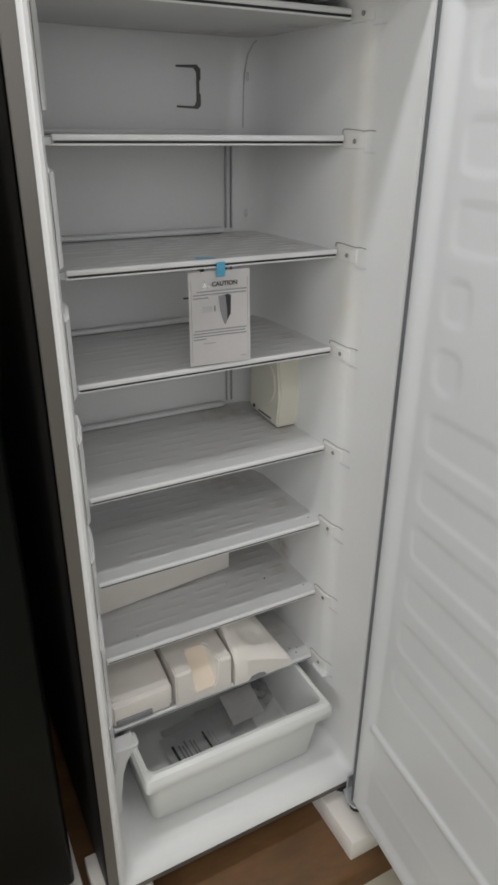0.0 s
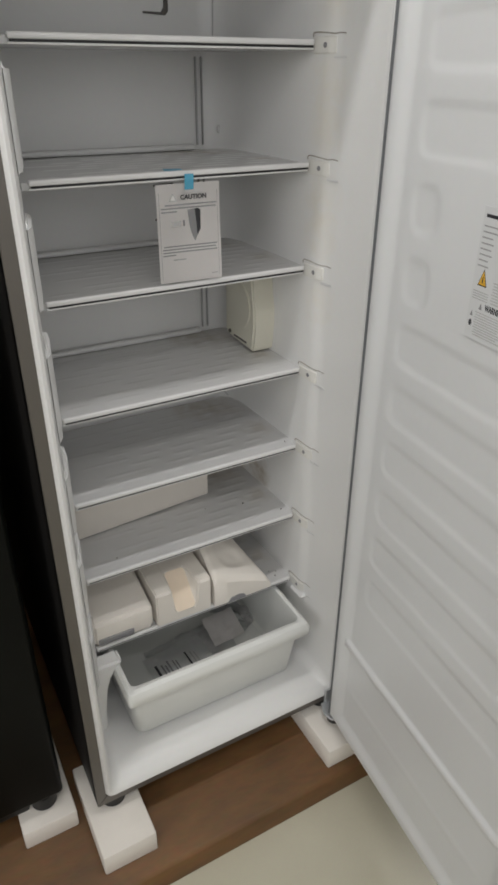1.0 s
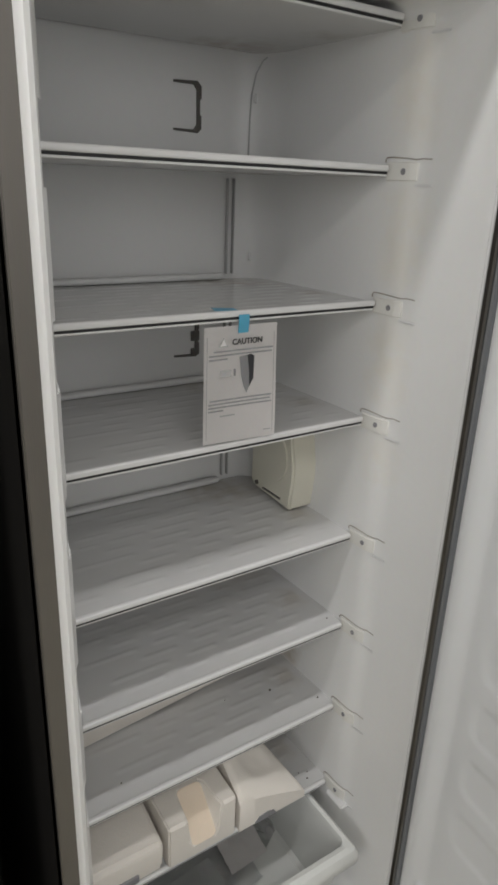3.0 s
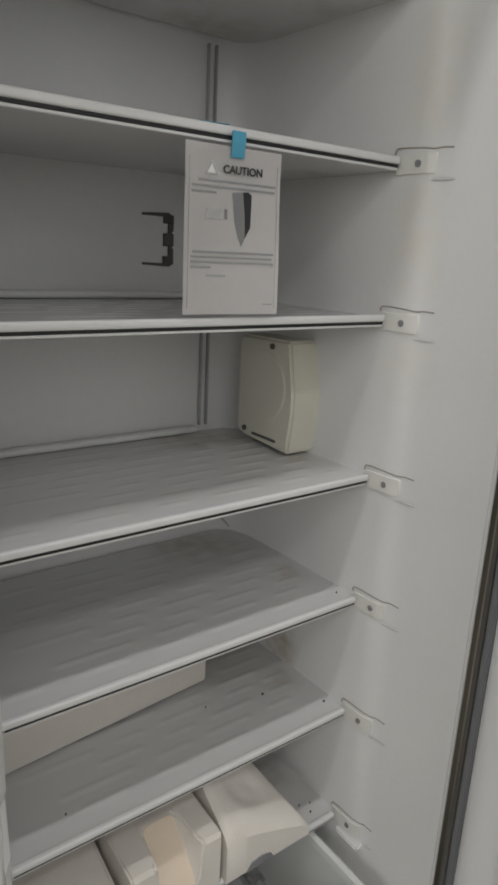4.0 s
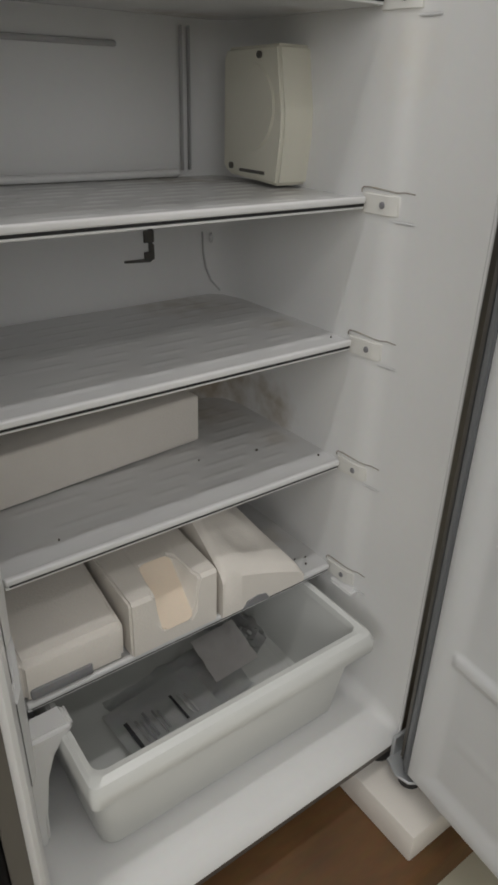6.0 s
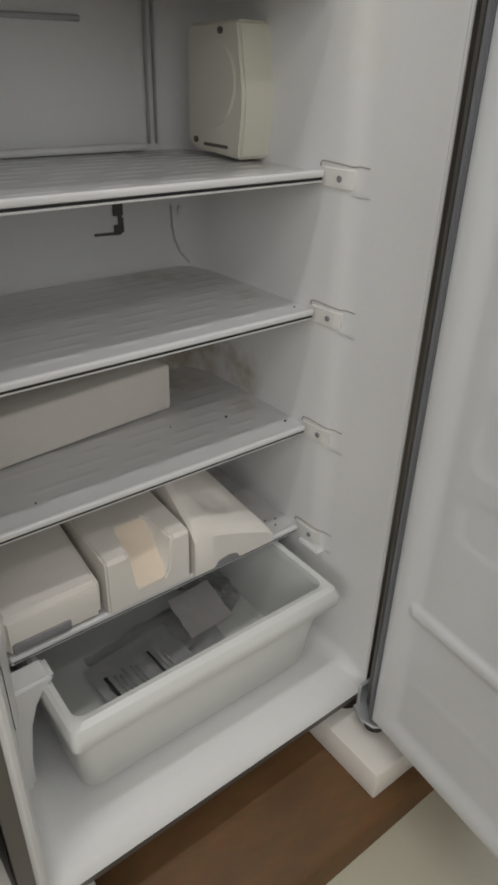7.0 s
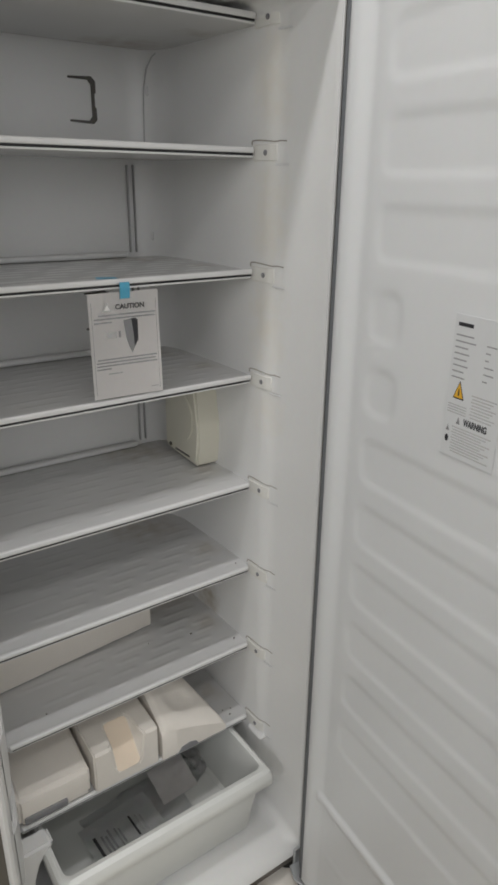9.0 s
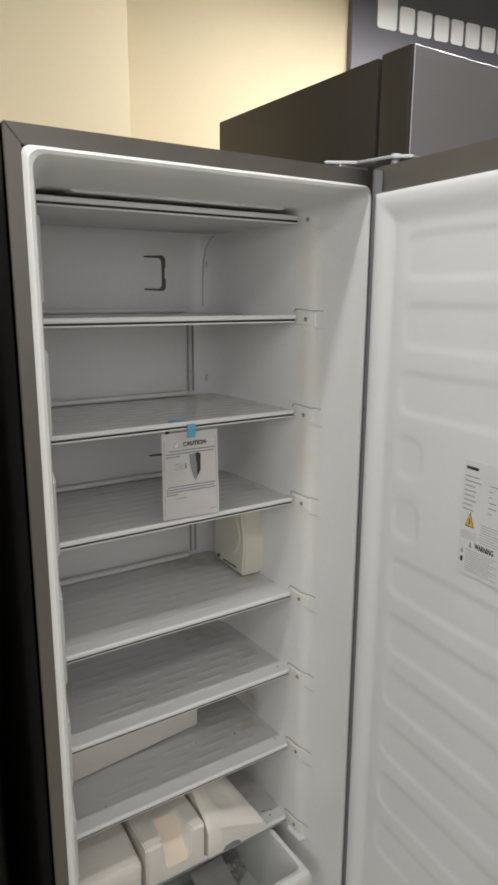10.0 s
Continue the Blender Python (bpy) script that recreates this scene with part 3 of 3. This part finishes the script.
for i, (x0, x1) in enumerate(((-0.045, 0.047), (-0.047, 0.045), (-0.047, 0.047), (-0.047, -0.025))):
    mark("print_line", x0, x1, -0.0952 - 0.0046 * i, -0.0932 - 0.0046 * i, MIDINK)
mark("print_line", -0.030, -0.008, -0.1165, -0.1148, PALEINKSHADE)
mark("print_line", 0.036, 0.047, -0.143, -0.1418, PALEINKSHADE)
mark("print_line", -0.030, -0.014, -0.064, -0.0555, PALEINKSHADE)
on_sheet("printed_picture", [(-0.002, -0.040), (0.016, -0.038), (0.020, -0.041), (0.019, -0.070), (0.013, -0.080), (0.009, -0.088), (0.005, -0.080), (0.001, -0.066)], GREYINKSHADE)
on_sheet("printed_picture", [(0.010, -0.0385), (0.016, -0.038), (0.020, -0.041), (0.019, -0.070), (0.013, -0.080), (0.0125, -0.060)], INK, 0.0009)
on_sheet("printed_picture", [(-0.0105, -0.055), (-0.0075, -0.055), (-0.0075, -0.064), (-0.0105, -0.064)], GREYINKSHADE)
on_sheet("warning_triangle", [(-0.033, -0.026), (-0.019, -0.026), (-0.026, -0.014)], PALEINKSHADE)
on_sheet("warning_triangle", [(-0.0305, -0.0245), (-0.0215, -0.0245), (-0.026, -0.0165)], PAPER, 0.0010)
text_mesh("CAUTION", 0.0100, pose(0.0085, 0.0845, -0.0205, 90, 0, 0), INK, "caution_text", notice)
for a, b in (((-0.050, -0.012), (-0.0494, -0.146)), ((0.0494, -0.012), (0.050, -0.146))):
    on_sheet("print_border", [(a[0], a[1]), (b[0], a[1]), (b[0], b[1]), (a[0], b[1])], PALEINKSHADE)
part("tape", prism([(0.0845, -0.0095), (0.0828, 0.004), (0.0828, 0.012), (0.0834, 0.0135), (0.0840, 0.012), (0.0840, 0.004), (0.0852, -0.0095)], "x", -0.006, 0.009), BLUETAPE, notice, "strip of blue adhesive tape")
part("tape", prism([(-0.036, 0.092), (-0.006, 0.0885), (-0.004, 0.102), (-0.030, 0.112)], "z", 0.0185, 0.0189), BLUETAPE, notice)

# packing foam on the lowest shelf
Z8 = SHELVES[7] + 0.0066


def foam_left():
    b = prism([(0.092, Z8), (0.300, Z8), (0.300, Z8 + 0.095), (0.24, Z8 + 0.090), (0.092, Z8 + 0.060), (0.088, Z8 + 0.050)], "x", 0.064, 0.192, 0.006, 3)
    return b


g = thing("foam_block", foam_left(), FOAM, "white moulded foam packing block with a slot", "packing foam", "foam blocks in the freezer")
# the slot is not cut; a grey box carries its inner shade
part("slot", box(0.072, 0.148, 0.0865, 0.096, Z8 + 0.006, Z8 + 0.021, 0.003, 2), GREYINKSHADE, g)

def foam_middle():
    loops = []
    for x, c in ((0.199, 0.004), (0.232, 0.004), (0.235, 0.010), (0.239, 0.050), (0.243, 0.060), (0.286, 0.062), (0.291, 0.054), (0.295, 0.012), (0.298, 0.004), (0.326, 0.004)):
        loops.append([(x, 0.085, Z8), (x, 0.085, Z8 + 0.086 - c), (x, 0.085 + c * 0.5, Z8 + 0.0865 - c * 0.5), (x, 0.085 + c, Z8 + 0.087), (x, 0.30, Z8 + 0.102), (x, 0.30, Z8)])
    bm = loft(loops, cap_first=True)
    bmesh.ops.recalc_face_normals(bm, faces=bm.faces)
    bmesh.ops.bevel(bm, geom=[e for e in bm.edges if e.calc_face_angle(0) > 0.9], offset=0.003, segments=2, affect="EDGES")
    return bm


g = thing("foam_block", foam_middle(), FOAM, "white foam packing block with a cream cut corner", "packing foam", "foam blocks in the freezer")
patch = part("cut_face", prism(rounded(-0.0255, 0.0255, -0.045, 0.044, 0.013), "z", -0.001, 0.0012, 0.0008, 2), PEACH, g, "cream smooth slanted face of the block")
patch.matrix_basis = pose(0.2645, 0.1155, Z8 + 0.0565, 45, 0, 0)


def foam_wedge():
    bm = bmesh.new()
    n = 26
    top = []
    for j in range(n + 1):
        y = 0.083 + 0.20 * j / n
        right = 0.476 - 0.36 * (y - 0.083)
        row = []
        for i in range(n + 1):
            x = 0.333 + (right - 0.333) * i / n
            f = (x - 0.333) / (right - 0.333)
            h = 0.074 - 0.050 * f ** 1.3 + min(0.085, 0.62 * (y - 0.083)) * (1 - 0.15 * f)
            h -= 0.007 * (1 - smooth(0.4, 1.1, math.hypot((x - 0.395) / 0.036, (y - 0.135) / 0.030)))
            h -= 0.008 * (1 - smooth(0.0, 0.010, y - 0.083)) + 0.008 * (1 - smooth(0.0, 0.008, min(x - 0.333, right - x)))
            row.append(bm.verts.new((x, y, Z8 + max(0.012, h))))
        top.append(row)
    for r, s in zip(top, top[1:]):
        for i in range(n):
            bm.faces.new((r[i], r[i + 1], s[i + 1], s[i]))
    edge = top[0][:n] + [r[n] for r in top[:n]] + top[n][:0:-1] + [r[0] for r in top[n:0:-1]]
    low = [bm.verts.new((v.co.x, v.co.y, Z8)) for v in edge]
    for i in range(len(edge)):
        k = (i + 1) % len(edge)
        bm.faces.new((edge[i], edge[k], low[k], low[i]))
    bm.faces.new(low)
    return bm


g = thing("foam_block", foam_wedge(), FOAM, "white wedge-shaped foam packing block with a hollow top", "packing foam", "foam blocks in the freezer")
# shaded notch at the wedge's foot, coloured grey instead of cut out
part("notch_shade", prism([(0.366, Z8), (0.412, Z8), (0.406, Z8 + 0.010), (0.392, Z8 + 0.014), (0.374, Z8 + 0.011)], "y", 0.0815, 0.0850), GREYINKSHADE, g)
# long strip of foam standing at the back of the shelf above
Z7 = SHELVES[6] + 0.0066
g = thing("foam_strip", box(-0.165, 0.165, -0.030, 0.030, 0.0, 0.072, 0.005, 3), FOAM, "long white foam packing strip at the back of a shelf", "packing foam")
g.matrix_basis = pose(0.236, 0.264, Z7, 0, 0, 5.5)

# ---- the pulled-out drawer ----
drawer = holder("freezer_drawer", "white plastic freezer drawer pulled forward, holding leaflets", "drawer", (0, -0.006, 0.003))


def tub(y0, y1, x0, x1, z, r):
    return [(x, y, z) for x, y in rounded(x0, x1, y0, y1, r, 6)]


wall = loft([tub(0.012, 0.300, 0.112, 0.483, 0.197, 0.018), tub(0.007, 0.303, 0.107, 0.488, 0.203, 0.022), tub(-0.013, 0.310, 0.096, 0.498, 0.335, 0.022), tub(-0.013, 0.310, 0.096, 0.498, 0.356, 0.022),
             tub(-0.010, 0.306, 0.099, 0.495, 0.357, 0.020), tub(-0.009, 0.305, 0.100, 0.494, 0.335, 0.020), tub(0.014, 0.299, 0.111, 0.484, 0.212, 0.018), tub(0.022, 0.294, 0.119, 0.476, 0.205, 0.012)],
            cap_first=True, cap_last=True)
part("tub", wall, DRAWER, drawer)
rim = [tub(-0.029, 0.318, 0.088, 0.507, 0.334, 0.008), tub(-0.0325, 0.320, 0.085, 0.510, 0.339, 0.009), tub(-0.0325, 0.320, 0.085, 0.510, 0.356, 0.009), tub(-0.027, 0.317, 0.088, 0.506, 0.3660, 0.010),
       tub(-0.018, 0.312, 0.093, 0.501, 0.3695, 0.014), tub(-0.009, 0.307, 0.100, 0.495, 0.3665, 0.014), tub(-0.0075, 0.306, 0.1015, 0.4935, 0.356, 0.014), tub(-0.0115, 0.309, 0.0985, 0.496, 0.353, 0.016), tub(-0.015, 0.311, 0.095, 0.499, 0.327, 0.016)]
part("rim", loft(rim, closed_path=True), DRAWER, drawer, "thick rounded white rim and grip")

# leaflets and a clear bag lying in the drawer
ZD = 0.2095


def crumple(name, w, d, place, turn, mat, amp, label, category, seed):
    b = bmesh.new()
    n = 14
    r = [[b.verts.new((w * (i / n - 0.5), d * (j / n - 0.5), 0.002 + amp * (0.5 + noise.noise(Vector((i * 0.35 + seed, j * 0.35, seed))) + 0.4 * noise.noise(Vector((i * 0.9, j * 0.9 + seed, 3)))))) for i in range(n + 1)] for j in range(n + 1)]
    for a, c in zip(r, r[1:]):
        for i in range(n):
            b.faces.new((a[i], a[i + 1], c[i + 1], c[i]))
    low_z = min(v.co.z for v in b.verts)
    for v in b.verts:
        v.co.z -= low_z
    bmesh.ops.solidify(b, geom=b.faces[:], thickness=-0.0006)
    ob = thing(name, b, mat, label, category)
    ob.matrix_basis = pose(*place, *turn)
    return ob


crumple("plastic_bag", 0.20, 0.12, (0.300, 0.150, ZD), (0, 0, 6), BAG, 0.010, "crumpled clear plastic bag lying in the drawer", "bag", 2.0)
leaf = crumple("leaflet", 0.15, 0.10, (0.258, 0.120, ZD + 0.018), (6, 0, 6), BAG, 0.003, "folded grey-white printed leaflet lying in the drawer", "leaflet", 5.0)
for i, (u, w, mat) in enumerate(((-0.060, 0.006, INK), (-0.046, 0.004, GREYINKSHADE), (-0.038, 0.004, GREYINKSHADE), (-0.030, 0.004, GREYINKSHADE), (-0.017, 0.003, GREYINKSHADE), (-0.010, 0.003, GREYINKSHADE), (0.018, 0.004, INK), (0.030, 0.003, PALEINKSHADE), (0.038, 0.003, PALEINKSHADE))):
    part("print_bar", box(u, u + w, -0.030 + 0.004 * (i % 2), 0.018 - 0.005 * (i % 3), 0.0056, 0.0060), mat, leaf, smooth=False)
crumple("leaflet", 0.085, 0.075, (0.392, 0.165, ZD + 0.030), (24, 0, 4), PAPER, 0.003, "white folded paper leaflet lying in the drawer", "leaflet", 9.0)
crumple("plastic_bag", 0.07, 0.12, (0.440, 0.215, ZD + 0.006), (10, 0, 30), BAG, 0.014, "small clear plastic bag lying in the drawer", "bag", 12.0)
for x, y, z, r in ((0.09, 0.36, 1.53, 0.0035), (0.085, 0.36, 1.235, 0.003), (0.14, 0.13, SHELVES[6] + 0.0062, 0.0022), (0.37, 0.20, SHELVES[6] + 0.0062, 0.002), (0.455, 0.18, SHELVES[6] + 0.0064, 0.004), (0.52, 0.12, SHELVES[6] + 0.0062, 0.003), (0.505, 0.112, SHELVES[7] + 0.0064, 0.003), (0.515, 0.125, SHELVES[7] + 0.0064, 0.002), (0.498, 0.130, SHELVES[7] + 0.0064, 0.002), (0.52, 0.115, SHELVES[5] + 0.0062, 0.002)):
    thing("dirt_speck", cylinder(0.5 * r, 0.002, pose(x, y, z, 0 if y < 0.3 else 90), 7), NICKDARK, "small dark dirt speck on white plastic", "dirt", "dirt specks")

# ---- foam under the feet ----
for (x0, x1, y0, y1, h, txt) in ((-0.031, 0.079, -0.157, 0.06, 0.057, "white foam pad under a freezer foot"), (0.483, 0.592, -0.176, 0.06, 0.057, "white foam pad under the hinge-side freezer foot"),
                                 (-0.156, -0.047, -0.032, 0.20, 0.050, "white foam pad under a black appliance")):
    b = box(x0, x1, y0, y1, DECK, DECK + h, 0.004, 2)
    thing("foam_pad", b, FOAM, txt, "packing foam", "foam pads under feet")

# ---- the black appliance alongside ----
nb = holder("black_refrigerator", "tall glossy black refrigerator beside the open freezer", "refrigerator")
part("body", box(-0.66, -0.062, 0.055, 0.74, 0.125, 1.70, 0.006, 3), BLACK, nb)
part("door", box(-0.66, -0.062, -0.012, 0.0535, 0.150, 1.70, 0.010, 4), BLACK, nb, "glossy black refrigerator door")
part("plinth", box(-0.59, -0.13, 0.01, 0.05, 0.110, 0.146, 0.006, 2), RUBBER, nb)
for x in (-0.10, -0.62):
    part("foot", cylinder(0.026, 0.040, pose(x, 0.022, 0.1262), 20, bevel=0.004), RUBBER, nb)

# ---- the dark refrigerator behind the open door ----
db = holder("dark_refrigerator", "tall dark brown-black refrigerator standing behind the open door", "refrigerator")
part("body", box(0.756, 1.40, 0.142, 0.745, 0.10, 1.962, 0.005, 2), material("dark_walnut_steel", (0.045, 0.038, 0.031), 0.5, 0.2, vary=0.25, scale=7, bump=0.1, bump_scale=80), db)
part("door", box(0.752, 1.40, 0.050, 0.128, 0.13, 1.962, 0.004, 2), bpy.data.materials["dark_walnut_steel"], db)
part("door_skin", box(0.757, 1.395, 0.0465, 0.0498, 0.14, 1.9600, 0.001, 1), material("pale_steel", (0.34, 0.33, 0.345), 0.4, 0.4, vary=0.06, scale=2, stretch=(1, 1, 6)), db, "pale grey steel front skin")
part("door_gasket", box(0.768, 1.392, 0.1285, 0.1415, 0.14, 1.93), GASKET, db)
for x in (0.80, 1.36):
    part("foot", cylinder(0.02, 0.046, pose(x, 0.17, 0.078), 20), RUBBER, db)

# ---- the grey display board by the back wall, with white shapes in place of its lettering ----
board = holder("display_board", "dark grey display board with a row of white shapes", "sign", (1.705, 1.262, 0))
board.rotation_euler.z = radians(-6.2)
part("panel", box(-0.042, 1.55, 0.004, 0.034, 0.02, CEIL - 0.06, 0.003, 1), PANELGREY, board)
for i, (u, w, hgt) in enumerate(((0.075, 0.095, 0.128), (0.184, 0.075, 0.094), (0.274, 0.075, 0.094), (0.364, 0.075, 0.094), (0.454, 0.066, 0.094), (0.534, 0.078, 0.094), (0.628, 0.075, 0.094), (0.720, 0.026, 0.126), (0.764, 0.070, 0.094))):
    part("white_shape", prism(rounded(u, u + w, 2.537, 2.537 + hgt, 0.012), "y", 0.0, 0.0036), LETTER, board)

# ---- floor tiles ----
TS = 0.80
tile_mesh = mesh_of("floor_tile", box(-TS / 2 + 0.0015, TS / 2 - 0.0015, -TS / 2 + 0.0015, TS / 2 - 0.0015, -0.010, 0.0, 0.0012, 1), TILE)
floor = bpy.data.objects["floor"]
for ix in range(7):
    for iy in range(5):
        x, y = -2.45 + TS / 2 + TS * ix, 1.45 - TS / 2 - TS * iy
        ob = new("floor_tile", tile_mesh)
        ob.parent, ob.location = floor, (x, y, 0)
